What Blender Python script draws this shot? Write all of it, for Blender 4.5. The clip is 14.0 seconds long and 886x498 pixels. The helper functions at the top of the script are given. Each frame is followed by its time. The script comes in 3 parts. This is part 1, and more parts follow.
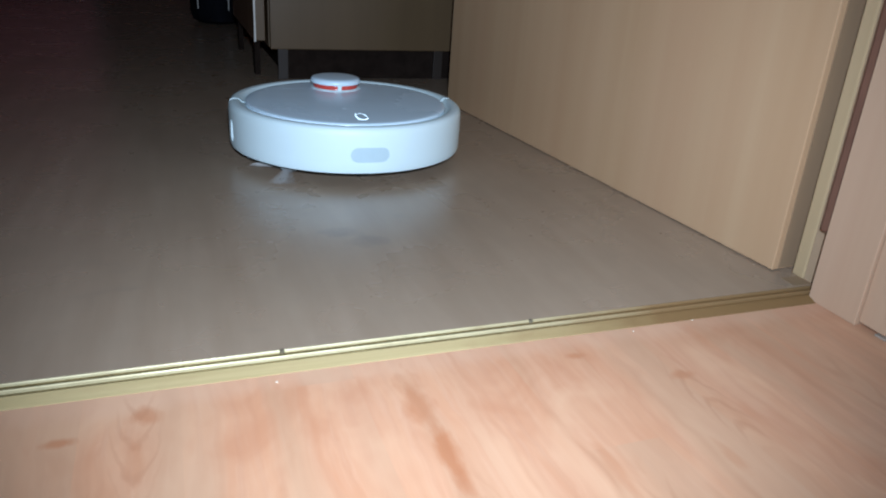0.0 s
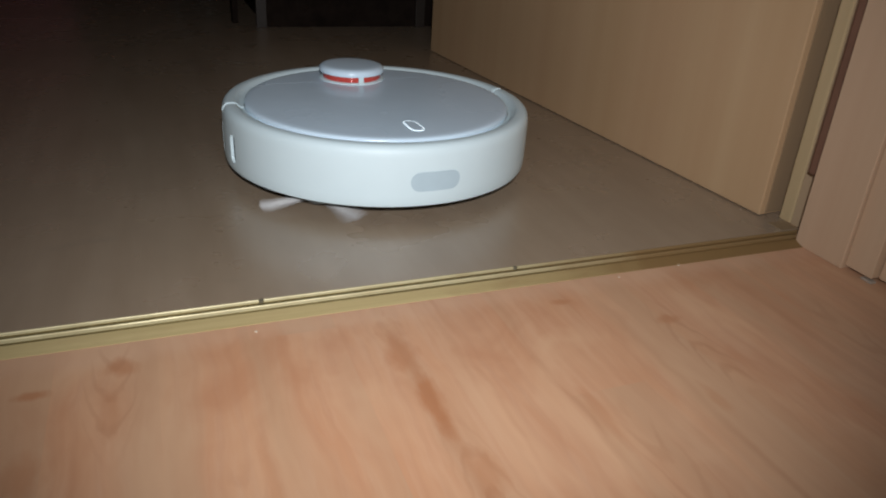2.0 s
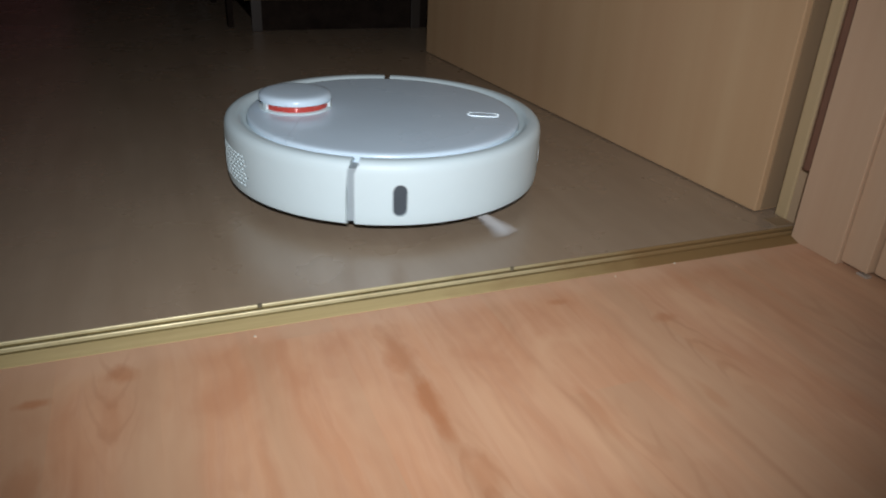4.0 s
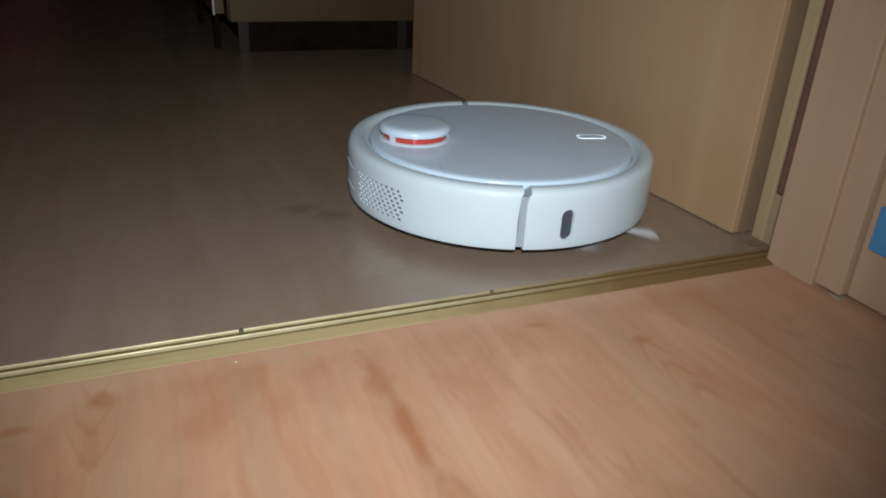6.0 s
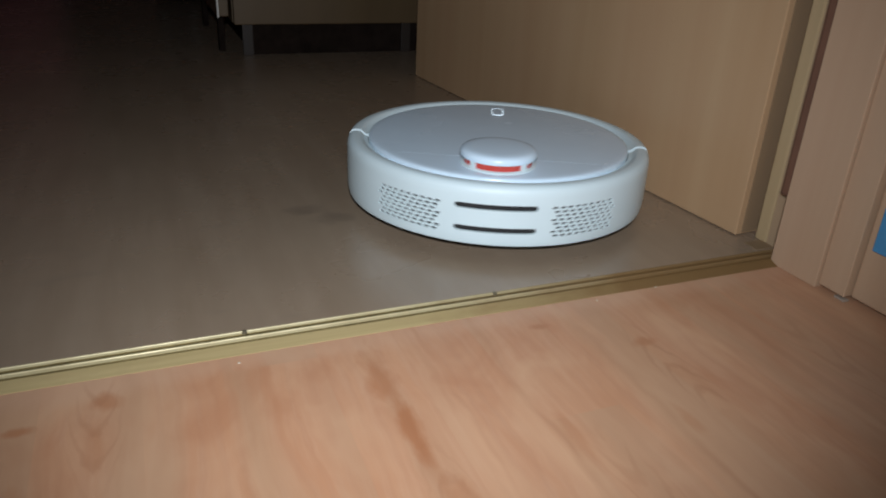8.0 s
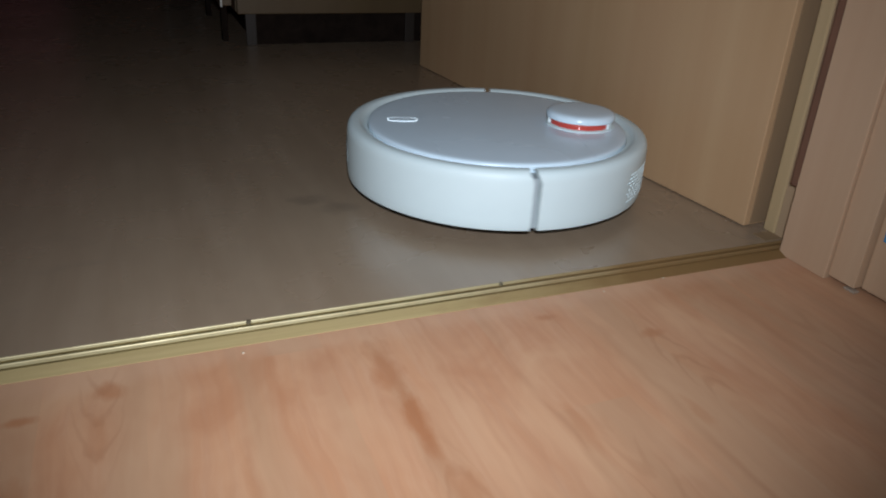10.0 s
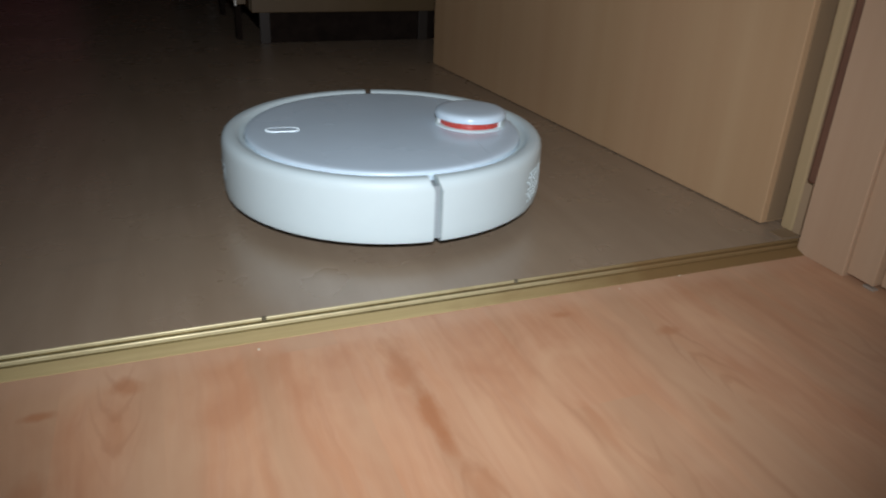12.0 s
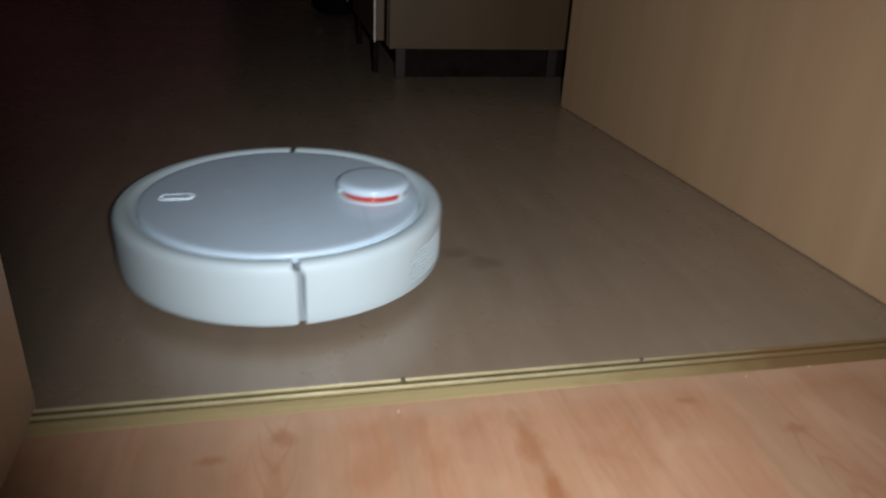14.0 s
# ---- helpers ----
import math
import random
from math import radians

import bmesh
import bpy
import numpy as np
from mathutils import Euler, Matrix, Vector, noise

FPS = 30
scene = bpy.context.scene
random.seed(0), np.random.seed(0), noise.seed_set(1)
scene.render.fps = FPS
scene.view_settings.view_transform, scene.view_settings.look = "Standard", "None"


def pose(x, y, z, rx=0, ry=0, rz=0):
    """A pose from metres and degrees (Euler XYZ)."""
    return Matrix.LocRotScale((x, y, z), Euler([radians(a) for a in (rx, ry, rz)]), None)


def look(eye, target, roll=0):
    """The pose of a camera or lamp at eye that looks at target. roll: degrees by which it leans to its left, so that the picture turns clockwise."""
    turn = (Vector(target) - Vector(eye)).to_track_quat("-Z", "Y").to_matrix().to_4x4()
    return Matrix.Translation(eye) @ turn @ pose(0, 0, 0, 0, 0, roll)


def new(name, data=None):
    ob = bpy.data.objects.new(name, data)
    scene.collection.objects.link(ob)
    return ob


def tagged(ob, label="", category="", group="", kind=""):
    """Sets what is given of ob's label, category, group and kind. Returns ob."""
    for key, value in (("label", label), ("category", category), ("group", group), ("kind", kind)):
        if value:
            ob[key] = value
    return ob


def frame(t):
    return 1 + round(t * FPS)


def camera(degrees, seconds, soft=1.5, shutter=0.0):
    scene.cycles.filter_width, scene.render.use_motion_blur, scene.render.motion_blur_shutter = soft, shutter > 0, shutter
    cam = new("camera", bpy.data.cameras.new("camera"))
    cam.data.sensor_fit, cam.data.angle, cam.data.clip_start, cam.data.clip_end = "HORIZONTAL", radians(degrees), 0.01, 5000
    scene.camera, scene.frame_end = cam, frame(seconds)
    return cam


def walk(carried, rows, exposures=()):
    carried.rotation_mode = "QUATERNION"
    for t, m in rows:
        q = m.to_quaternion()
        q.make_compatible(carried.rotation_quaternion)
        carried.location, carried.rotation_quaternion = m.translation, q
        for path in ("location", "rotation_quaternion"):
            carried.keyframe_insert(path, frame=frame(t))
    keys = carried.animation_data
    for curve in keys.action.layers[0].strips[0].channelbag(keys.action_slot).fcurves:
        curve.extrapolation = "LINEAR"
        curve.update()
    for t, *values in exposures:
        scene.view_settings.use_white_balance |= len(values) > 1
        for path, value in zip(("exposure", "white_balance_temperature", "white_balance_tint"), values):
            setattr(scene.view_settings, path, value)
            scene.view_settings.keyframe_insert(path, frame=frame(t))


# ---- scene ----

# ---------------------------------------------------------------- camera
cam = camera(62.03, 14.0, soft=2.0, shutter=1.0)
EXPOSURES = [(0.0, 0.97, 5330, 4), (0.5, 0.52, 5750, 3), (1.0, 0.05, 6450, 9), (2.0, -0.02, 6650, 9), (4.5, -0.02, 6500, 9), (6.5, -0.05, 6350, 8), (11.0, -0.03, 6300, 8), (12.5, -0.03, 6520, 9), (14.0, -0.05, 6450, 9)]
walk(cam, [
    (0.0, pose(-0.6082, -0.5208, 0.3203, 66.97, -3.64, -19.76)),
    (0.5, pose(-0.6045, -0.5174, 0.3129, 66.03, -3.54, -19.67)),
    (1.0, pose(-0.6018, -0.5130, 0.3074, 64.23, -3.56, -19.48)),
    (1.5, pose(-0.6014, -0.5113, 0.3058, 63.94, -3.67, -20.06)),
    (2.0, pose(-0.6000, -0.5136, 0.3075, 63.61, -3.44, -20.92)),
    (4.5, pose(-0.5974, -0.5182, 0.3142, 63.67, -2.56, -21.31)),
    (5.0, pose(-0.5953, -0.5238, 0.3191, 64.44, -2.36, -21.44)),
    (5.5, pose(-0.5934, -0.5255, 0.3217, 64.89, -2.81, -22.21)),
    (6.0, pose(-0.5923, -0.5243, 0.3225, 64.82, -2.77, -22.07)),
    (6.5, pose(-0.5919, -0.5245, 0.3212, 64.86, -2.64, -21.85)),
    (7.0, pose(-0.5912, -0.5258, 0.3231, 64.99, -2.55, -21.76)),
    (9.5, pose(-0.5923, -0.5211, 0.3186, 64.63, -2.84, -21.78)),
    (10.0, pose(-0.5921, -0.5195, 0.3172, 64.38, -2.66, -21.54)),
    (10.5, pose(-0.5913, -0.5194, 0.3166, 64.40, -2.69, -21.55)),
    (11.0, pose(-0.5917, -0.5188, 0.3157, 64.42, -2.69, -21.51)),
    (11.5, pose(-0.5918, -0.5178, 0.3144, 64.35, -2.55, -21.46)),
    (12.0, pose(-0.5943, -0.5183, 0.3152, 64.25, -2.31, -20.68)),
    (12.5, pose(-0.5965, -0.5162, 0.3113, 63.92, -3.79, -17.72)),
    (13.0, pose(-0.6048, -0.5161, 0.3171, 64.22, -2.61, -14.36)),
    (13.5, pose(-0.6142, -0.5197, 0.3356, 66.35, -2.92, -10.13)),
    (13.7, pose(-0.6195, -0.5188, 0.3540, 65.25, -2.78, -10.70)),
    (14.0, pose(-0.6274, -0.5175, 0.3817, 64.47, -2.57, -11.74)),
], EXPOSURES)

# ---------------------------------------------------------------- light
world = bpy.data.worlds.new("world")
scene.world = world
world.use_nodes = True
world.node_tree.nodes["Background"].inputs[0].default_value = (0.5, 0.6, 0.9, 1)
world.node_tree.nodes["Background"].inputs[1].default_value = 0.02

# the phone's torch beside the lens: the only lamp that is on
torch_data = bpy.data.lights.new("torch", "SPOT")
torch_data.energy = 24.3
torch_data.color = (0.94, 1.0, 1.10)
torch_data.shadow_soft_size = 0.012
torch_data.spot_size = radians(86)
torch_data.spot_blend = 1.0
torch = new("torch", torch_data)
torch.matrix_world = look((-0.600, -0.555, 0.405), (-0.315, 0.25, 0.05))


# ---------------------------------------------------------------- materials
class Mat:
    """A node material with a few shorthand methods."""

    def __init__(self, name, colour=(0.5, 0.5, 0.5), rough=0.5, metal=0.0, spec=0.5):
        self.m = bpy.data.materials.new(name)
        self.m.use_nodes = True
        self.t = self.m.node_tree
        self.b = self.t.nodes["Principled BSDF"]
        self.b.inputs["Base Color"].default_value = (*colour, 1)
        self.b.inputs["Roughness"].default_value = rough
        self.b.inputs["Metallic"].default_value = metal
        self.b.inputs["Specular IOR Level"].default_value = spec

    def node(self, kind, **values):
        n = self.t.nodes.new(kind)
        for k, v in values.items():
            n.inputs[k].default_value = v
        return n

    def link(self, a, b):
        self.t.links.new(a, b)

    def put(self, socket, v):
        if isinstance(v, (int, float)):
            socket.default_value = v
        elif isinstance(v, tuple):
            socket.default_value = v if len(v) == 4 or len(socket.default_value) == 3 else (*v, 1)
        else:
            self.link(v, socket)

    def coords(self):
        return self.t.nodes.new("ShaderNodeTexCoord").outputs["Object"]

    def place(self):
        return self.t.nodes.new("ShaderNodeNewGeometry").outputs["Position"]

    def scaled(self, vec, scale, shift=(0, 0, 0)):
        n = self.t.nodes.new("ShaderNodeMapping")
        self.link(vec, n.inputs[0])
        self.put(n.inputs["Location"], shift)
        self.put(n.inputs["Scale"], scale)
        return n.outputs[0]

    def noise(self, vec, scale, detail=3, rough=0.55, distort=0.0):
        n = self.node("ShaderNodeTexNoise", Scale=scale, Detail=detail, Roughness=rough, Distortion=distort)
        self.link(vec, n.inputs["Vector"])
        return n.outputs[0]

    def math(self, op, a, b=0.0, c=0.0):
        n = self.t.nodes.new("ShaderNodeMath")
        n.operation = op
        self.put(n.inputs[0], a), self.put(n.inputs[1], b), self.put(n.inputs[2], c)
        return n.outputs[0]

    def ramp(self, fac, *stops):
        n = self.t.nodes.new("ShaderNodeValToRGB")
        e = n.color_ramp.elements
        while len(e) < len(stops):
            e.new(0.5)
        for el, (at, col) in zip(e, stops):
            el.position = at
            el.color = (*col, 1) if isinstance(col, tuple) else (col, col, col, 1)
        self.put(n.inputs[0], fac)
        return n.outputs[0]

    def mix(self, fac, a, b, mode="MIX"):
        n = self.t.nodes.new("ShaderNodeMix")
        n.data_type, n.blend_type = "RGBA", mode
        self.put(n.inputs[0], fac), self.put(n.inputs[6], a), self.put(n.inputs[7], b)
        return n.outputs[2]

    def colour(self, v):
        self.put(self.b.inputs["Base Color"], v)
        return self

    def rough(self, v):
        self.put(self.b.inputs["Roughness"], v)
        return self

    def bump(self, height, strength=0.2, distance=0.001):
        n = self.node("ShaderNodeBump", Strength=strength, Distance=distance)
        self.link(height, n.inputs["Height"])
        self.link(n.outputs[0], self.b.inputs["Normal"])
        return self


def sep(k, vec):
    n = k.t.nodes.new("ShaderNodeSeparateXYZ")
    k.link(vec, n.inputs[0])
    return n.outputs


def comb(k, x, y, z):
    n = k.t.nodes.new("ShaderNodeCombineXYZ")
    for s, v in zip(n.inputs, (x, y, z)):
        k.put(s, v)
    return n.outputs[0]


def laminate_near():
    """Pinkish beech-look laminate: printed strips along y, streaks, flame figure and knots."""
    k = Mat("beech_laminate", rough=0.42, spec=0.4)
    p = k.place()
    x, y, z = sep(k, p)
    warp = k.noise(k.scaled(p, (16, 9, 1)), 1.0, 3)
    xs = k.math("ADD", x, k.math("MULTIPLY", k.math("SUBTRACT", warp, 0.5), 0.022))
    strip = k.math("FLOOR", k.math("DIVIDE", k.math("ADD", x, 0.6 * 0.0643), 0.0643))
    board = k.math("FLOOR", k.math("ADD", k.math("DIVIDE", y, 1.15), k.math("MULTIPLY", strip, 0.37)))
    wn = k.t.nodes.new("ShaderNodeTexWhiteNoise")
    k.link(comb(k, strip, board, 3.0), wn.inputs["Vector"])
    tone = wn.outputs["Value"]
    fine = k.noise(comb(k, k.math("MULTIPLY", xs, 210), k.math("MULTIPLY", y, 14), k.math("MULTIPLY", tone, 7)), 1.0, 4, 0.65)
    streak = k.noise(comb(k, k.math("MULTIPLY", xs, 34), k.math("MULTIPLY", y, 5.0), k.math("MULTIPLY", tone, 31)), 1.0, 3, 0.55)
    wide = k.noise(comb(k, k.math("MULTIPLY", xs, 17), k.math("MULTIPLY", y, 2.6), k.math("MULTIPLY", tone, 11)), 1.0, 2, 0.5)
    wave = k.node("ShaderNodeTexWave", Scale=1.0, Distortion=5.0, Detail=2.0)
    wave.inputs["Detail Scale"].default_value = 0.8
    k.link(comb(k, k.math("MULTIPLY", xs, 24), k.math("MULTIPLY", y, 3.0), k.math("MULTIPLY", tone, 19)), wave.inputs["Vector"])
    base = k.ramp(streak, (0.20, (0.545, 0.268, 0.146)), (0.45, (0.595, 0.308, 0.170)), (0.62, (0.625, 0.337, 0.190)), (0.85, (0.665, 0.385, 0.230)))
    base = k.mix(k.ramp(wide, (0.35, 0.0), (0.75, 0.55)), base, (0.62, 0.375, 0.235, 1))
    base = k.mix(k.math("MULTIPLY", k.ramp(wave.outputs[1], (0.55, 0.0), (0.95, 1.0)), 0.10), base, (0.42, 0.20, 0.115, 1))
    base = k.mix(k.math("MULTIPLY", k.ramp(fine, (0.48, 0.0), (0.80, 1.0)), 0.26), base, (0.70, 0.47, 0.33, 1))
    fleck = k.noise(comb(k, k.math("MULTIPLY", xs, 120), k.math("MULTIPLY", y, 24), 0.0), 1.0, 2, 0.5)
    base = k.mix(k.math("MULTIPLY", k.ramp(fleck, (0.58, 0.0), (0.72, 1.0)), 0.11), base, (0.46, 0.225, 0.12, 1))
    base = k.mix(k.math("MULTIPLY", k.ramp(tone, (0.0, 1.0), (0.5, 0.0)), 0.09), base, (0.42, 0.23, 0.14, 1))
    blotch = k.noise(k.scaled(p, (15, 7, 1), (0.4, 0.2, 0.0)), 1.0, 3, 0.6, 0.6)
    base = k.mix(k.ramp(blotch, (0.50, 0.0), (0.68, 0.60)), base, (0.70, 0.435, 0.265, 1))
    base = k.mix(k.ramp(blotch, (0.32, 0.45), (0.46, 0.0)), base, (0.50, 0.225, 0.115, 1))
    pale = k.noise(comb(k, k.math("MULTIPLY", xs, 23), k.math("MULTIPLY", y, 2.2), k.math("MULTIPLY", tone, 3)), 1.0, 2, 0.5)
    base = k.mix(k.ramp(pale, (0.44, 0.0), (0.62, 0.52)), base, (0.545, 0.345, 0.210, 1))
    # paler band with a ragged edge along the threshold
    pale_band = k.math("ADD", y, k.math("MULTIPLY", k.math("SUBTRACT", blotch, 0.5), 0.030))
    base = k.mix(k.ramp(k.math("ADD", pale_band, 0.06), (0.006, 0.0), (0.022, 0.36)), base, (0.67, 0.43, 0.29, 1))
    edge_warp = k.noise(k.scaled(p, (90, 35, 1)), 1.0, 3)
    for kx, ky, sx, sy, depth in ((-0.692, -0.073, 0.012, 0.006, 0.60), (-0.640, -0.055, 0.016, 0.013, 0.50), (-0.645, -0.105, 0.007, 0.030, 0.30),
                                  (-0.4515, -0.085, 0.013, 0.045, 0.55), (-0.449, -0.150, 0.011, 0.038, 0.70), (-0.440, -0.225, 0.012, 0.028, 0.35),
                                  (-0.300, -0.058, 0.012, 0.006, 0.55), (-0.228, -0.106, 0.014, 0.007, 0.40), (-0.258, -0.206, 0.007, 0.022, 0.30),
                                  (-0.690, -0.150, 0.018, 0.022, 0.35), (-0.165, -0.050, 0.020, 0.030, 0.25), (-0.345, -0.19, 0.006, 0.05, 0.28), (-0.56, -0.20, 0.006, 0.07, 0.25)):
        dx = k.math("DIVIDE", k.math("SUBTRACT", x, kx), sx)
        dy = k.math("DIVIDE", k.math("SUBTRACT", y, ky), sy)
        d = k.math("SQRT", k.math("ADD", k.math("MULTIPLY", dx, dx), k.math("MULTIPLY", dy, dy)))
        d = k.math("ADD", d, k.math("MULTIPLY", k.math("SUBTRACT", edge_warp, 0.5), 1.6))
        base = k.mix(k.math("MULTIPLY", k.ramp(d, (0.35, 1.0), (1.25, 0.0)), depth), base, (0.45, 0.175, 0.072, 1))
    # nested flames that open away from a knot
    for kx, ky, sx, sy, rate, depth, way in ((-0.645, -0.128, 0.018, 0.080, 15.0, 0.24, 1), (-0.444, -0.195, 0.018, 0.080, 14.0, 0.28, -1), (-0.226, -0.100, 0.018, 0.075, 14.0, 0.30, -1),
                                             (-0.575, -0.33, 0.020, 0.110, 15.0, 0.26, 1), (-0.330, -0.34, 0.020, 0.110, 15.0, 0.22, 1), (-0.09, -0.26, 0.022, 0.12, 14.0, 0.22, 1)):
        dx = k.math("DIVIDE", k.math("SUBTRACT", xs, kx), sx)
        dy = k.math("DIVIDE", k.math("SUBTRACT", y, ky), sy * way)
        d = k.math("ADD", k.math("MULTIPLY", k.math("MULTIPLY", dx, dx), 0.9), k.math("MULTIPLY", dy, -1.0))
        ring = k.math("SINE", k.math("ADD", k.math("MULTIPLY", d, rate), k.math("MULTIPLY", edge_warp, 5.5)))
        far = k.math("ADD", k.math("MULTIPLY", dx, dx), k.math("MULTIPLY", k.math("SUBTRACT", dy, 0.55), k.math("SUBTRACT", dy, 0.55)))
        fade = k.math("MULTIPLY", k.ramp(ring, (0.2, 0.0), (0.95, 1.0)), k.ramp(far, (0.25, 1.0), (0.95, 0.0)))
        base = k.mix(k.math("MULTIPLY", fade, depth), base, (0.40, 0.18, 0.09, 1))
    # long wandering dark veins
    wander = k.noise(comb(k, 0.0, k.math("MULTIPLY", y, 11), 4.0), 1.0, 3)
    for n, (vx, width, depth) in enumerate(((-0.4495, 0.0070, 0.42), (-0.3560, 0.0045, 0.32), (-0.5480, 0.0040, 0.16), (-0.2680, 0.0050, 0.26), (-0.1250, 0.0060, 0.24), (-0.4050, 0.0030, 0.16))):
        off = k.math("SUBTRACT", k.math("SUBTRACT", xs, vx), k.math("MULTIPLY", k.math("SUBTRACT", wander, 0.5), 0.016 * (-1) ** n))
        gap = k.math("DIVIDE", k.math("ABSOLUTE", off), width)
        patchy = k.noise(comb(k, 7.0 * n, k.math("MULTIPLY", y, 9), 1.0), 1.0, 2)
        vein = k.math("MULTIPLY", k.ramp(gap, (0.1, 1.0), (1.0, 0.0)), k.ramp(patchy, (0.38, 0.0), (0.58, 1.0)))
        base = k.mix(k.math("MULTIPLY", vein, depth), base, (0.38, 0.155, 0.07, 1))
    k.colour(k.mix(1.0, base, (0.93, 0.89, 0.86, 1), "MULTIPLY"))
    smear = k.noise(k.scaled(p, (9, 7, 1)), 1.0, 4)
    k.rough(k.ramp(smear, (0.3, 0.36), (0.7, 0.52)))
    k.bump(fine, 0.10, 0.0004)
    return k.m


def laminate_far():
    """Dull grey-brown floor covering with a satin gloss and cloudy wear."""
    k = Mat("grey_brown_laminate", rough=0.36, spec=1.0)
    p = k.place()
    x, y, z = sep(k, p)
    streak = k.noise(comb(k, k.math("MULTIPLY", x, 34), k.math("MULTIPLY", y, 4), 0.0), 1.0, 4, 0.6)
    cloud = k.noise(p, 7.0, 4, 0.6)
    fine = k.noise(comb(k, k.math("MULTIPLY", x, 240), k.math("MULTIPLY", y, 22), 0.0), 1.0, 3, 0.6)
    base = k.ramp(streak, (0.25, (0.288, 0.202, 0.132)), (0.75, (0.372, 0.276, 0.192)))
    base = k.mix(k.ramp(cloud, (0.35, 0.0), (0.7, 0.55)), base, (0.280, 0.205, 0.138, 1))
    base = k.mix(k.math("MULTIPLY", fine, 0.25), base, (0.27, 0.205, 0.148, 1))
    scuff = k.noise(k.scaled(p, (13, 30, 1), (0.3, 0.1, 0)), 1.0, 2)
    base = k.mix(k.ramp(scuff, (0.64, 0.0), (0.76, 0.2)), base, (0.20, 0.17, 0.13, 1))
    # two scuffed smudges left by traffic
    rag = k.noise(p, 60.0, 4, 0.65)
    for sx, sy, rx, ry in ((-0.436, 0.242, 0.030, 0.017), (-0.410, 0.212, 0.024, 0.020)):
        dx = k.math("DIVIDE", k.math("SUBTRACT", x, sx), rx)
        dy = k.math("DIVIDE", k.math("SUBTRACT", y, sy), ry)
        d = k.math("ADD", k.math("ADD", k.math("MULTIPLY", dx, dx), k.math("MULTIPLY", dy, dy)), k.math("MULTIPLY", k.math("SUBTRACT", rag, 0.5), 2.4))
        base = k.mix(k.ramp(d, (0.0, 0.42), (1.2, 0.0)), base, (0.13, 0.10, 0.075, 1))
    k.colour(base)
    k.rough(k.ramp(cloud, (0.3, 0.23), (0.75, 0.36)))
    k.bump(fine, 0.02, 0.0003)
    return k.m


def veneer(name, light=(0.522, 0.342, 0.190), dark=(0.455, 0.280, 0.146), rough=0.42, across=26.0):
    """Light oak-look foil with upright streaks (z is the grain)."""
    k = Mat(name, rough=rough, spec=0.4)
    p = k.coords()
    wide = k.noise(k.scaled(p, (across * 0.30, across * 0.30, 0.40)), 1.0, 2, 0.5)
    fine = k.noise(k.scaled(p, (across * 7, across * 7, 4.5)), 1.0, 3, 0.6)
    mid = k.noise(k.scaled(p, (across * 0.9, across * 0.9, 1.0)), 1.0, 3, 0.5, 0.4)
    base = k.ramp(mid, (0.22, dark), (0.75, light))
    base = k.mix(k.ramp(wide, (0.35, 0.0), (0.65, 0.55)), base, tuple((0.55 * a + 0.45 * b) * c for a, b, c in zip(dark, light, (1.0, 0.95, 0.98))) + (1,))
    base = k.mix(k.math("MULTIPLY", fine, 0.18), base, (*dark, 1))
    k.colour(base)
    k.bump(fine, 0.08, 0.0004)
    k.rough(k.ramp(wide, (0.3, rough - 0.05), (0.7, rough + 0.08)))
    return k.m


def plain(name, colour, rough=0.5, metal=0.0, spec=0.5, vary=0.08, scale=40.0, relief=0.0):
    k = Mat(name, colour, rough, metal, spec)
    p = k.coords()
    n = k.noise(p, scale, 4, 0.6)
    low = tuple(c * (1 - vary) for c in colour)
    high = tuple(min(1, c * (1 + vary)) for c in colour)
    k.colour(k.ramp(n, (0.3, low), (0.7, high)))
    k.rough(k.ramp(k.noise(p, scale * 0.4, 3), (0.3, max(0.02, rough - 0.05)), (0.7, min(1, rough + 0.06))))
    if relief:
        k.bump(n, relief, 0.0005)
    return k.m


def brass(name, metal, rough, low, high, worn):
    k = Mat(name, high, rough, metal)
    p = k.place()
    n = k.noise(k.scaled(p, (5, 260, 60)), 1.0, 4, 0.6)
    wear = k.noise(k.scaled(p, (26, 60, 10)), 1.0, 4, 0.6)
    base = k.mix(k.ramp(wear, (0.50, 0.0), (0.75, 0.5)), k.ramp(n, (0.3, low), (0.7, high)), (*worn, 1))
    # brown reflection of the door, painted into the colour towards the hinge side
    end = k.math("ADD", sep(k, p)[0], k.math("MULTIPLY", k.math("SUBTRACT", wear, 0.5), 0.12))
    door_tint = k.ramp(k.math("ADD", end, 0.5), (0.10, 0.0), (0.32, 1.0))
    base = k.mix(k.math("MULTIPLY", door_tint, 0.95), base, (0.06 * high[0] + 0.155, 0.05 * high[1] + 0.080, 0.04 * high[2] + 0.024, 1))
    k.colour(base)
    k.put(k.b.inputs["Metallic"], k.math("MULTIPLY", k.math("SUBTRACT", 1.0, door_tint), metal))
    k.rough(k.math("ADD", k.ramp(wear, (0.3, rough - 0.05), (0.7, rough + 0.10)), k.math("MULTIPLY", door_tint, 0.15)))
    return k.m


def glow(name, colour, strength):
    k = Mat(name, colour[:3], 0.3)
    k.put(k.b.inputs["Emission Color"], colour)
    k.b.inputs["Emission Strength"].default_value = strength
    return k.m


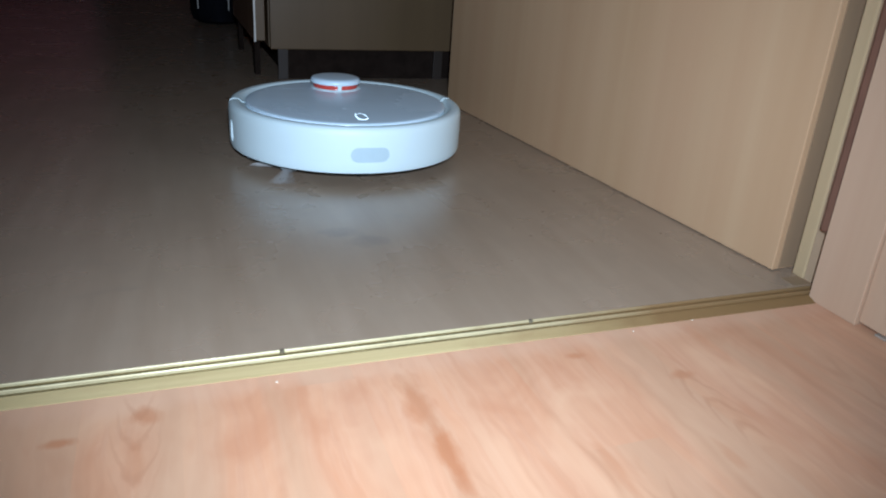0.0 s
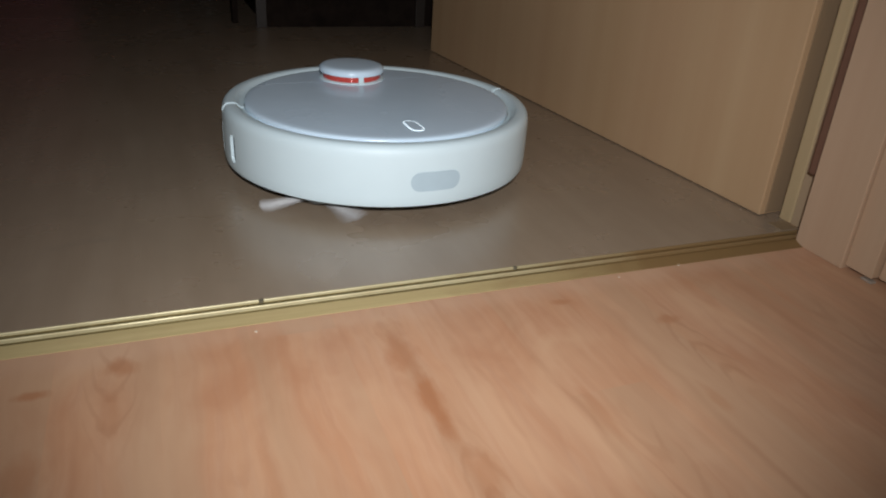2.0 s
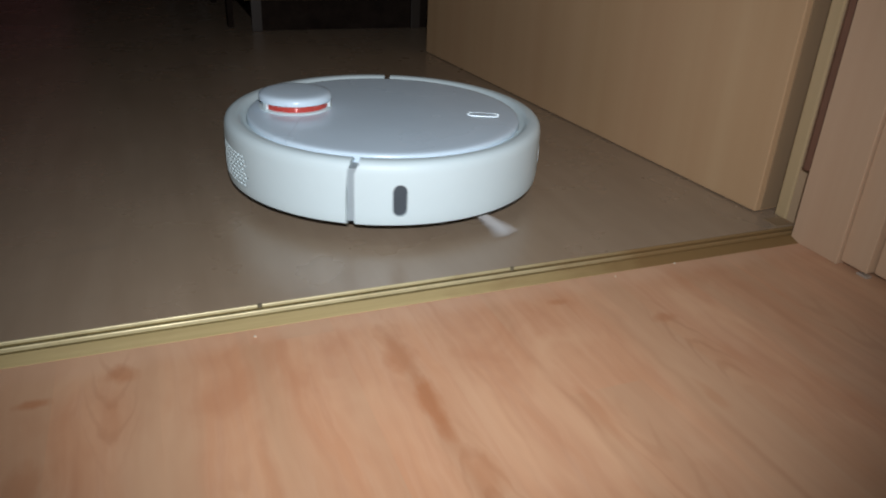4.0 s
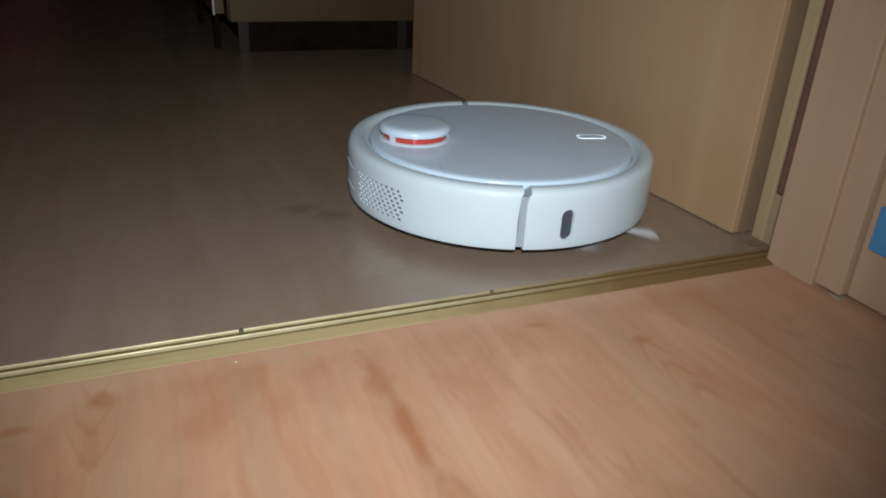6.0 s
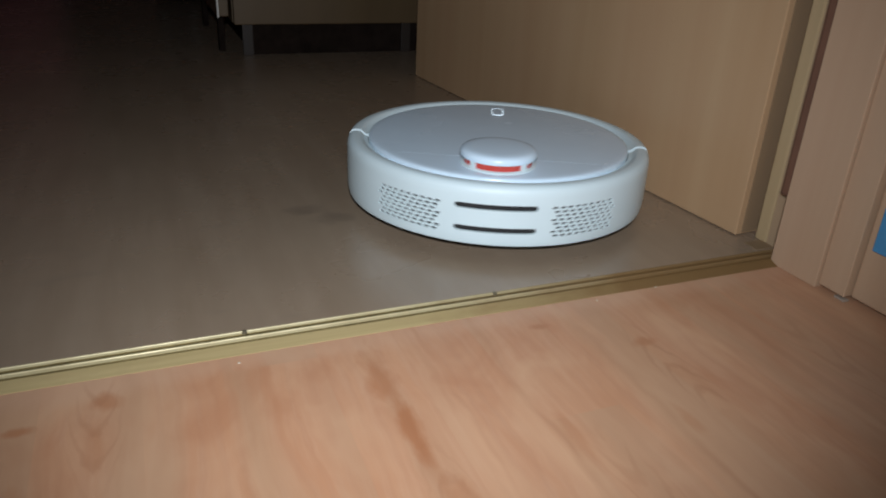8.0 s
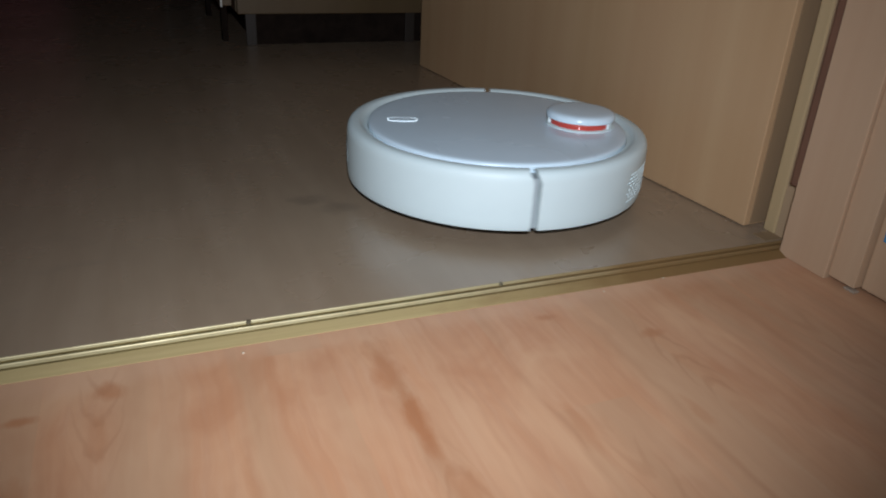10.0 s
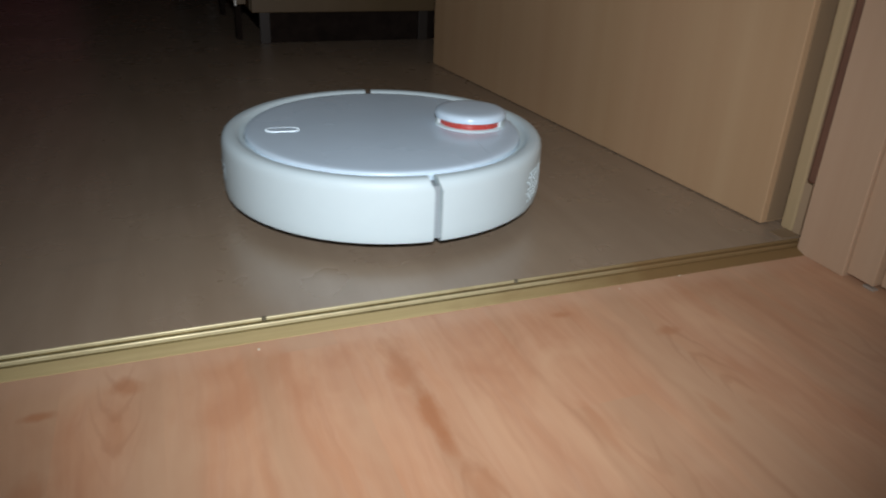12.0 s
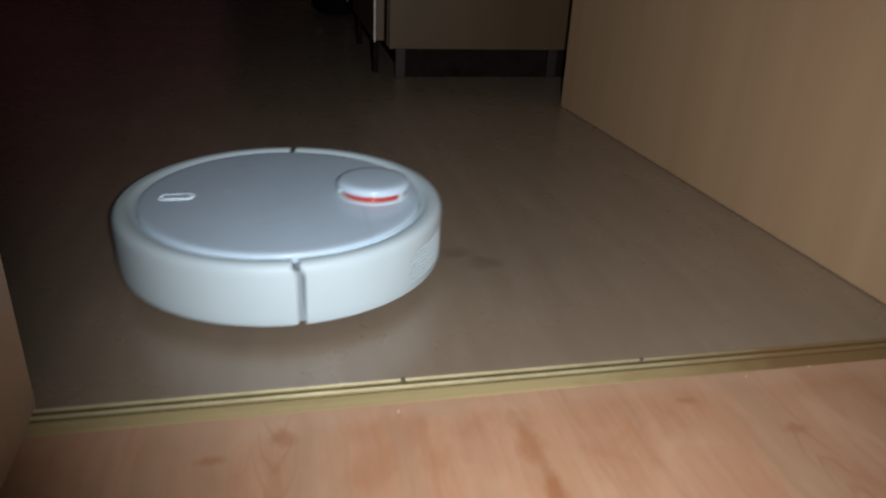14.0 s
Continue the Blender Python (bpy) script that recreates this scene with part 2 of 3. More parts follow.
SUBFLOOR = plain("brown_subfloor", (0.10, 0.07, 0.05), 0.9)
NEAR = laminate_near()
FAR = laminate_far()
DOOR = veneer("door_veneer")
FRAME = veneer("frame_veneer", (0.55, 0.38, 0.245), (0.45, 0.29, 0.175), 0.44, 40.0)
STOP = veneer("stop_veneer", (0.50, 0.37, 0.21), (0.42, 0.30, 0.155), 0.45, 30.0)
# frame veneer darkened to paint in the shade of the rebate
SHADE_WOOD = veneer("shaded_rebate_veneer", (0.44, 0.32, 0.20), (0.36, 0.24, 0.14), 0.5, 30.0)
CABINET = veneer("cabinet_veneer", (0.135, 0.085, 0.036), (0.095, 0.058, 0.024), 0.42, 22.0)
EDGE = veneer("edge_band_veneer", (0.30, 0.205, 0.115), (0.245, 0.160, 0.086), 0.6, 30.0)
WALNUT = veneer("dark_foot_veneer", (0.034, 0.022, 0.014), (0.024, 0.016, 0.010), 0.5, 22.0)
# caught light on the ribs and dark reflection in the channel are coloured in
BRASS = brass("lit_brass", 0.3, 0.50, (0.50, 0.42, 0.23), (0.60, 0.51, 0.30), (0.40, 0.31, 0.15))
SHADED_BRASS = brass("shaded_brass", 0.7, 0.45, (0.17, 0.13, 0.055), (0.24, 0.19, 0.085), (0.13, 0.10, 0.05))
MATT_BRASS = brass("matt_brass", 0.2, 0.50, (0.44, 0.330, 0.148), (0.52, 0.395, 0.190), (0.40, 0.28, 0.13))
STEEL = plain("screw_steel", (0.24, 0.20, 0.13), 0.5, 0.6)
SEAL = plain("brown_seal", (0.17, 0.080, 0.048), 0.6)
WALL = plain("wall_paint", (0.42, 0.25, 0.19), 0.85, vary=0.04, scale=12, relief=0.15)
CEIL = plain("ceiling_paint", (0.78, 0.77, 0.75), 0.9, vary=0.03, scale=9)
CAULK = plain("white_caulk", (0.38, 0.30, 0.23), 0.55)
WHITE = plain("white_plastic", (0.695, 0.805, 0.815), 0.48, vary=0.015, scale=25)
LIDW = plain("lid_plastic", (0.73, 0.87, 0.97), 0.25, vary=0.02, scale=18)
GREYP = plain("grey_window", (0.50, 0.61, 0.65), 0.35, vary=0.03)
SEAM_SHADE = plain("seam_shade_grey", (0.36, 0.41, 0.43), 0.5, vary=0.04)
CHASSIS = plain("grey_chassis", (0.27, 0.30, 0.31), 0.5, vary=0.05)
BLACKP = plain("black_plastic", (0.014, 0.013, 0.012), 0.7, vary=0.2)
VENT = plain("grey_vent_hole", (0.065, 0.078, 0.09), 0.6)
RUBBER = plain("black_rubber", (0.02, 0.02, 0.02), 0.75, vary=0.2)
RED = plain("red_lens", (0.55, 0.065, 0.048), 0.20, vary=0.06, scale=90)
RING = glow("lit_ring", (0.80, 0.92, 1.0, 1), 0.9)
BRISTLE = plain("white_bristle", (0.45, 0.43, 0.41), 0.6)
BLUE = plain("blue_plastic", (0.07, 0.28, 0.52), 0.5)
# near-black colour stands in for the shade under the cabinets
UNDER_SHADE = plain("black_shade_board", (0.018, 0.012, 0.009), 0.95, spec=0.05, vary=0.3)
BLACKC = plain("black_cloth", (0.008, 0.008, 0.011), 0.9, spec=0.1, vary=0.3)
PALE = plain("pale_edging", (0.66, 0.62, 0.55), 0.4)
CRUMB = plain("crumb", (0.58, 0.47, 0.34), 0.7)


# ---------------------------------------------------------------- mesh helpers
def part(name, bm, material, parent=None, label="", smooth=False):
    me = bpy.data.meshes.new(name)
    bmesh.ops.recalc_face_normals(bm, faces=bm.faces)
    bm.to_mesh(me)
    bm.free()
    me.materials.append(material)
    if smooth:
        me.polygons.foreach_set("use_smooth", [True] * len(me.polygons))
        me.set_sharp_from_angle(angle=radians(38))
    ob = new(name, me)
    if parent:
        ob.parent = parent
    if label:
        tagged(ob, label)
    return ob


def box(x0, x1, y0, y1, z0, z1, bevel=0.0, bm=None):
    own = bmesh.new()
    bmesh.ops.create_cube(own, size=1.0)
    for v in own.verts:
        v.co = ((x0 + x1) / 2 + v.co.x * (x1 - x0), (y0 + y1) / 2 + v.co.y * (y1 - y0), (z0 + z1) / 2 + v.co.z * (z1 - z0))
    if bevel:
        bmesh.ops.bevel(own, geom=own.edges[:], offset=bevel, segments=2, affect="EDGES", profile=0.6)
    if bm is None:
        return own
    me = bpy.data.meshes.new("scratch")
    own.to_mesh(me)
    own.free()
    bm.from_mesh(me)
    bpy.data.meshes.remove(me)
    return bm


def spun(section, a0=0.0, a1=360.0, n=96, centre=(0, 0), bm=None):
    """A closed section of (radius, height) turned round z from a0 to a1 degrees."""
    bm = bm or bmesh.new()
    full = abs(a1 - a0) >= 360
    cols = []
    count = n if full else n + 1
    for i in range(count):
        a = radians(a0 + (a1 - a0) * i / n)
        cols.append([bm.verts.new((centre[0] + r * math.cos(a), centre[1] + r * math.sin(a), z)) for r, z in section])
    m = len(section)
    for i in range(n):
        c, d = cols[i], cols[(i + 1) % count]
        for j in range(m):
            bm.faces.new((c[j], d[j], d[(j + 1) % m], c[(j + 1) % m]))
    if not full:
        bm.faces.new(cols[0])
        bm.faces.new(cols[-1])
    return bm


def slab(outline, z0, z1, bevel=0.0):
    bm = bmesh.new()
    low = [bm.verts.new((x, y, z0)) for x, y in outline]
    high = [bm.verts.new((x, y, z1)) for x, y in outline]
    n = len(outline)
    bm.faces.new(low)
    top = bm.faces.new(high)
    for i in range(n):
        bm.faces.new((low[i], low[(i + 1) % n], high[(i + 1) % n], high[i]))
    if bevel:
        bmesh.ops.bevel(bm, geom=list(top.edges), offset=bevel, segments=3, affect="EDGES", profile=0.5)
    return bm


def curved_pill(angle, half_s, zc, half_h, r, thick=0.0012, bm=None, round_end=True, n=10):
    """A rounded patch that lies on a cylinder of radius r: half_s along the arc, half_h up, in metres."""
    bm = bm or bmesh.new()
    rad = min(half_s, half_h) if round_end else 0.0
    cols = []
    for i in range(n + 1):
        s = -half_s * math.cos(math.pi * i / n)
        over = abs(s) - (half_s - rad)
        if half_s >= half_h:
            h = half_h if over <= 0 else half_h * math.sqrt(max(0.02, 1 - (over / rad) ** 2)) if rad else half_h
        else:
            h = half_h - rad + rad * math.sqrt(max(0.02, 1 - (s / rad) ** 2))
        a = radians(angle) + s / r
        col = []
        for rr in (r, r - thick):
            for z in (zc + h, zc - h):
                col.append(bm.verts.new((rr * math.cos(a), rr * math.sin(a), z)))
        cols.append(col)
    for c, d in zip(cols, cols[1:]):
        for a, b in ((0, 1), (1, 3), (3, 2), (2, 0)):
            bm.faces.new((c[a], c[b], d[b], d[a]))
    for c in (cols[0], cols[-1]):
        bm.faces.new((c[0], c[1], c[3], c[2]))
    return bm


def extruded_x(section, x0, x1):
    """A closed section of (y, z) drawn out along x."""
    bm = bmesh.new()
    a = [bm.verts.new((x0, y, z)) for y, z in section]
    b = [bm.verts.new((x1, y, z)) for y, z in section]
    n = len(section)
    bm.faces.new(a)
    bm.faces.new(b)
    for i in range(n):
        bm.faces.new((a[i], a[(i + 1) % n], b[(i + 1) % n], b[i]))
    return bm


def structure(name, bm, material, label="", smooth=False):
    return tagged(part(name, bm, material, None, label, smooth), kind="structure")


ZF = 0.004
LEFT, RIGHT = -0.830, 0.0

# ---------------------------------------------------------------- the large structure
structure("floor_far", box(-3.2, 1.6, 0.0026, 4.2, -0.10, ZF), FAR, "dull grey-brown satin floor of the dark room")
floor_near = structure("floor_near", box(-2.6, 1.4, -3.0, 0.0024, -0.10, -0.008), SUBFLOOR, "pinkish beech-look laminate floor of the hallway")
structure("ceiling_far", box(-3.2, 1.6, -0.04, 4.2, 2.50, 2.60), CEIL)
structure("ceiling_near", box(-2.6, 1.4, -3.0, -0.05, 2.50, 2.60), CEIL)
structure("wall_west_far", box(-3.3, -3.2, -0.1, 4.2, -0.1, 2.6), WALL)
structure("wall_east_far", box(1.6, 1.7, 0.0, 4.2, -0.1, 2.6), WALL)
structure("wall_south", box(-2.6, 1.4, -3.1, -3.0, -0.1, 2.6), WALL)
structure("wall_west_near", box(-2.7, -2.6, -3.0, 0.0, -0.1, 2.6), WALL)
structure("wall_east_near", box(1.4, 1.5, -3.0, 0.0, -0.1, 2.6), WALL)
structure("wall_middle_west", box(-3.2, LEFT - 0.03, -0.100, 0.030, -0.1, 2.5), WALL)
structure("wall_middle_east", box(0.045, 1.6, -0.100, 0.030, -0.1, 2.5), WALL)
structure("wall_over_door", box(LEFT - 0.03, 0.045, -0.100, 0.030, 2.06, 2.5), WALL)


# unseen glowing pane, added to give the dark far floor a rose tint
def added_glow_pane():
    structure("wall_north_west", box(-3.2, -2.4, 4.2, 4.32, -0.1, 2.6), WALL)
    structure("wall_north_east", box(-0.9, 1.6, 4.2, 4.32, -0.1, 2.6), WALL)
    structure("wall_north_sill", box(-2.4, -0.9, 4.2, 4.32, -0.1, 0.25), WALL)
    structure("wall_north_head", box(-2.4, -0.9, 4.2, 4.32, 2.1, 2.6), WALL)
    w = structure("glow_pane", box(-2.4, -0.9, 4.30, 4.31, 0.25, 2.1), glow("rose_fill_glow", (0.62, 0.22, 0.25, 1), 0.042), "unseen tall pane added for a faint rose glow on the far floor")
    bm = bmesh.new()
    for a in ((-2.4, -2.34, 0.25, 2.1), (-0.96, -0.9, 0.25, 2.1), (-1.67, -1.63, 0.31, 2.04), (-2.34, -0.96, 0.25, 0.31), (-2.34, -0.96, 2.04, 2.1)):
        box(a[0], a[1], 4.25, 4.29, a[2], a[3], 0.004, bm)
    part("glow_pane_frame", bm, PALE, w)


added_glow_pane()


# ---------------------------------------------------------------- doorway
def frame_lining():
    """The doorway's wooden lining: reveal, rebate with seal, stop bead and casing."""
    right = tagged(new("door_frame"), "light oak veneered door frame with a brown seal", "door frame", kind="structure")
    part("lining", box(-0.004, 0.030, -0.0735, -0.0150, 0.0, 2.06, 0.0012), FRAME, right)
    part("casing", box(0.000, 0.030, -0.1035, -0.0739, 0.004, 2.06, 0.0012), FRAME, right)
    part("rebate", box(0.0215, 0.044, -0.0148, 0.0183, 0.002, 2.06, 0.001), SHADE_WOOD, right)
    part("seal", box(0.0070, 0.0213, -0.0146, 0.0040, 0.068, 2.05, 0.0030), SEAL, right, "dark red-brown rubber seal")
    part("stop_bead", box(0.0205, 0.044, 0.0186, 0.0345, 0.004, 2.06, 0.002), STOP, right)
    left = tagged(new("door_frame"), "light oak veneered door frame on the lock side", "door frame", kind="structure")
    part("lining", box(LEFT - 0.030, LEFT, -0.1035, 0.0080, 0.0, 2.06, 0.0012), FRAME, left)
    part("rebate", box(LEFT - 0.030, LEFT - 0.014, 0.0080, 0.0440, 0.002, 2.06, 0.001), STOP, left)
    part("head", box(LEFT, -0.004, -0.1035, 0.0080, 2.02, 2.06, 0.0012), FRAME, left)


def side_panel():
    panel = tagged(new("side_panel"), "light oak veneered panel beside the door frame", "panel", kind="structure")
    part("board", box(0.008, 0.030, -0.75, -0.1045, 0.004, 2.40, 0.002), FRAME, panel)
    part("caulk_bead", box(-0.001, 0.006, -0.1060, -0.0940, 0.0, 0.0022, 0.0008), CAULK, panel, "white caulk at the foot of the frame")
    tag = tagged(part("wall_tag", box(0.0045, 0.0080, -0.175, -0.1130, 0.0565, 0.099, 0.0015), BLUE), "small blue plastic tag on the wooden panel", "tag")
    return panel, tag


def door_leaf():
    hinge, tip = Vector((0.0015, 0.0440)), Vector((-0.0685, 0.8968))
    way = (tip - hinge).normalized()
    angle = math.degrees(math.atan2(way.y, way.x))
    length = (tip - hinge).length
    door = tagged(new("door_1"), "light oak veneered door leaf standing wide open", "door", kind="structure")
    door.matrix_world = pose(hinge.x, hinge.y, 0, 0, 0, angle)
    part("leaf", box(0.0, length, -0.040, 0.0, 0.0050, 2.02, 0.0015), DOOR, door)
    part("edge_band", box(-0.0012, -0.0002, -0.0395, -0.0080, 0.0075, 2.02), EDGE, door, "dark hinge edge of the leaf")
    for z in (0.22, 1.02, 1.80):
        bm = spun([(0.0, z - 0.045), (0.007, z - 0.045), (0.007, z + 0.045), (0.0, z + 0.045)], n=16, centre=(-0.004, -0.049))
        part("hinge", bm, BRASS, door, "brass hinge barrel", True)
    return door


def threshold():
    """Ramped brass profile with two raised ribs."""
    ramp = [(-0.0258, -0.004), (-0.0258, 0.0003), (-0.0245, 0.0009), (-0.0156, 0.0040), (-0.0148, 0.0042), (-0.0142, 0.0040), (-0.0140, -0.004)]
    channel = [(-0.0139, -0.004), (-0.0139, 0.0030), (-0.0112, 0.0034), (-0.0106, 0.0040), (0.0008, 0.0044), (0.0020, 0.0044), (0.0020, -0.004)]
    strip = tagged(new("threshold_strip"), "ribbed brass threshold strip across the doorway", "threshold strip", kind="structure")
    part("ramp", extruded_x(ramp, LEFT, 0.0136), MATT_BRASS, strip, "matt brass ramp")
    part("channel", extruded_x(channel, LEFT, 0.0136), SHADED_BRASS, strip, "brass channel with its dark reflection put into the colour")
    for y in (-0.0100, -0.0010):
        rib = [(y - 0.0010, 0.0038), (y - 0.0008, 0.0060), (y - 0.0004, 0.0066), (y + 0.0004, 0.0067), (y + 0.0008, 0.0062), (y + 0.0010, 0.0038)]
        part("rib", extruded_x(rib, LEFT, 0.0134), BRASS, strip, "brass rib with the light it catches put into the colour")
    part("end_plate", extruded_x([(0.0065, 0.0), (0.0065, 0.0046), (0.026, 0.0046), (0.026, 0.0)], -0.002, 0.0236), EDGE, strip, "dark brown plate at the jamb")
    for x in (-0.538, -0.316):
        bm = spun([(0.0, 0.0040), (0.0022, 0.0040), (0.0021, 0.0064), (0.0014, 0.0069), (0.0, 0.0070)], n=20, centre=(x, -0.0010))
        part("screw", bm, STEEL, strip, "worn countersunk screw", True)


frame_lining()
side_panel()
door_leaf()
threshold()


# ---------------------------------------------------------------- dark room
def cabinet():
    """Cabinet on a recessed plinth, front at y 1.15."""
    c = tagged(new("cabinet"), "brown wood veneered cabinet on a recessed plinth, near-black for the shade under the cabinet", "cabinet")
    y = 1.150
    part("body", box(-0.392, 0.560, y + 0.020, y + 0.520, 0.072, 0.86, 0.001), CABINET, c)
    part("door", box(-0.390, 0.030, y, y + 0.018, 0.070, 0.84, 0.0015), CABINET, c)
    part("door", box(0.034, 0.558, y, y + 0.018, 0.070, 0.84, 0.0015), CABINET, c)
    part("top", box(-0.400, 0.570, y - 0.010, y + 0.520, 0.862, 0.89, 0.002), CABINET, c)
    part("plinth", box(-0.352, 0.540, y + 0.014, y + 0.500, ZF, 0.070), UNDER_SHADE, c, "recessed plinth, near-black for the shade under the cabinet")
    for x in (-0.374, -0.012, 0.52):
        part("foot", box(x, x + 0.022, y + 0.004, y + 0.0135, ZF, 0.0695, 0.001), WALNUT, c)
    side = tagged(new("side_cabinet"), "dark cabinet side with a pale front edge", "cabinet")
    part("panel", box(-0.4235, -0.4000, y + 0.012, y + 0.500, 0.086, 0.86, 0.001), CABINET, side)
    part("edging", box(-0.4240, -0.4200, y + 0.004, y + 0.0115, 0.084, 0.86, 0.0008), PALE, side, "pale edge banding")
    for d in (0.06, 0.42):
        part("foot", box(-0.4180, -0.4060, y + d, y + d + 0.03, ZF, 0.0855), UNDER_SHADE, side)


def black_bag():
    bag = tagged(new("bag"), "black cloth bag standing on the dark floor", "bag")
    bag.location = (-0.43, 2.17, ZF)
    bm = spun([(0.0, 0.0), (0.058, 0.0), (0.076, 0.010), (0.086, 0.04), (0.087, 0.16), (0.080, 0.26), (0.068, 0.30), (0.0, 0.305)], n=40)
    for v in bm.verts:
        a = math.atan2(v.co.y, v.co.x)
        s = 1 + 0.05 * math.sin(3 * a + v.co.z * 14) + 0.03 * math.sin(7 * a - v.co.z * 30)
        v.co.x, v.co.y = v.co.x * s, v.co.y * s
    part("sack", bm, BLACKC, bag, "", True)
    bm = bmesh.new()
    for i in range(24):
        a0, a1 = math.pi * i / 24, math.pi * (i + 1) / 24
        p0, p1 = Vector((0.06 * math.cos(a0), 0, 0.30 + 0.10 * math.sin(a0))), Vector((0.06 * math.cos(a1), 0, 0.30 + 0.10 * math.sin(a1)))
        box(min(p0.x, p1.x) - 0.003, max(p0.x, p1.x) + 0.003, -0.012, 0.012, min(p0.z, p1.z) - 0.003, max(p0.z, p1.z) + 0.003, 0.0, bm)
    part("handle", bm, BLACKC, bag)
    # bright glints made as pale strips, placed to fit the camera's view
    for x, y in ((-0.064, -0.066), (0.030, -0.089)):
        part("glint_strip", box(x - 0.0016, x + 0.0016, y - 0.002, y + 0.002, 0.048, 0.285, 0.001), PALE, bag, "thin pale strip standing in for a glint")


cabinet()
black_bag()


# ---------------------------------------------------------------- robot vacuum
R = 0.1725
SEAM = 95.4
LID = 0.1482
SHELL = [(0.1489, 0.0720), (0.1490, 0.0744), (0.1522, 0.0747), (0.1541, 0.0760), (0.1560, 0.0782), (0.1578, 0.0794), (0.1600, 0.0799), (0.1655, 0.0798), (0.1684, 0.0787), (0.1706, 0.0763), (0.1719, 0.0728), (0.1724, 0.0680),
         (0.1725, 0.0480), (0.1724, 0.0300), (0.1720, 0.0220), (0.1711, 0.0182), (0.1692, 0.0170), (0.1630, 0.0168), (0.1630, 0.0200), (0.1660, 0.0260), (0.1675, 0.0450), (0.1660, 0.0680), (0.1540, 0.0705)]


def segment(radius, cut, front, n=96):
    """Outline of a disc cut along x = cut: its front or its rear piece."""
    edge = math.acos(cut / radius)
    a0, a1 = (-edge, edge) if front else (edge, 2 * math.pi - edge)
    return [(radius * math.cos(a0 + (a1 - a0) * i / n), radius * math.sin(a0 + (a1 - a0) * i / n)) for i in range(n + 1)]


def robot_vacuum():
    robot = tagged(new("robot_vacuum"), "round white robot vacuum cleaner with a red-banded sensor turret", "robot vacuum")
    half_gap = 1.3

    def jogged(bm):
        """The seam steps towards the front in the rounded top edge."""
        for v in bm.verts:
            r, a = math.hypot(v.co.x, v.co.y), math.degrees(math.atan2(v.co.y, v.co.x))
            w = min(1.0, max(0.0, (v.co.z - 0.071) / 0.004)) * max(0.0, 1 - abs(abs(a) - SEAM) / 9.0)
            a = radians(a - math.copysign(1.5 * w, a))
            v.co.x, v.co.y = r * math.cos(a), r * math.sin(a)
        return bm

    def pierced(ob, cutter_bm):
        """Cut an opening right through a part."""
        tool = part("cutter", cutter_bm, WHITE)
        mod = ob.modifiers.new("cut", "BOOLEAN")
        mod.object, mod.solver = tool, "EXACT"
        bpy.context.view_layer.update()
        me = bpy.data.meshes.new_from_object(ob.evaluated_get(bpy.context.evaluated_depsgraph_get()))
        ob.modifiers.clear()
        ob.data = me
        me.polygons.foreach_set("use_smooth", [True] * len(me.polygons))
        me.set_sharp_from_angle(angle=radians(38))
        bpy.data.objects.remove(tool)

    def domed(outline):
        """A lid plate whose round edge falls away to the groove."""
        bm = bmesh.new()
        rings = []
        cut = abs(math.atan2(outline[0][1], outline[0][0]))
        for inset, z in ((0.0, 0.0705), (0.0, 0.0768), (0.0003, 0.0779), (0.0010, 0.0787), (0.0022, 0.0793), (0.0045, 0.0797), (0.0100, 0.0799)):
            k = []
            for x, y in outline:
                r = LID - inset
                a = math.atan2(y, x)
                if abs(r * math.cos(a) - x) > 1e-9 and abs(abs(a) - cut) < 0.002:
                    k.append(bm.verts.new((x, math.copysign(math.sqrt(r * r - x * x), y), z)))
                else:
                    k.append(bm.verts.new((r * math.cos(a), r * math.sin(a), z)))
            rings.append(k)
        n = len(outline)
        for c, d in zip(rings, rings[1:]):
            for i in range(n):
                bm.faces.new((c[i], c[(i + 1) % n], d[(i + 1) % n], d[i]))
        bm.faces.new(rings[-1])
        bm.faces.new(rings[0][::-1])
        return bm

    bumper = part("bumper", jogged(spun(SHELL, -SEAM + half_gap, SEAM - half_gap, 120)), WHITE, robot, "", True)
    shell = part("rear_shell", jogged(spun(SHELL, SEAM + half_gap, 360 - SEAM - half_gap, 100)), WHITE, robot, "", True)
    part("chassis", spun([(0.0, 0.012), (0.150, 0.012), (0.1605, 0.0175), (0.1650, 0.027), (0.1662, 0.045), (0.1640, 0.064), (0.1490, 0.0700), (0.0, 0.0700)], n=96), CHASSIS, robot, "", True)
    lid = part("lid", domed(segment(LID, -0.08408, True)), LIDW, robot, "smooth pale grey-white hinged lid", True)
    part("rear_lid", domed(segment(LID, -0.08438, False)), LIDW, robot, "", True)
    # turret
    c = (-0.0985, 0.0)
    turret = part("turret", spun([(0.0, 0.0790), (0.0398, 0.0790), (0.0397, 0.0808), (0.0388, 0.0815), (0.0340, 0.0817), (0.0, 0.0817)], n=64, centre=c), WHITE, robot, "", True)
    part("red_band", spun([(0.0, 0.0815), (0.0356, 0.0815), (0.0358, 0.0884), (0.0, 0.0884)], n=64, centre=c), RED, turret, "glossy red sensor band", True)
    part("cap", spun([(0.0, 0.0882), (0.0380, 0.0882), (0.0394, 0.0887), (0.0398, 0.0900), (0.0397, 0.0922), (0.0389, 0.0942), (0.0370, 0.0958), (0.0335, 0.0967), (0.0260, 0.0972), (0.0, 0.0974)], n=64, centre=c), LIDW, turret, "", True)
    for a in (0.0, 137.0, -137.0):
        bm = spun([(0.0330, 0.0813), (0.0386, 0.0813), (0.0388, 0.0886), (0.0330, 0.0886)], a - 4.5, a + 4.5, 6, c)
        part("post", bm, WHITE, turret)
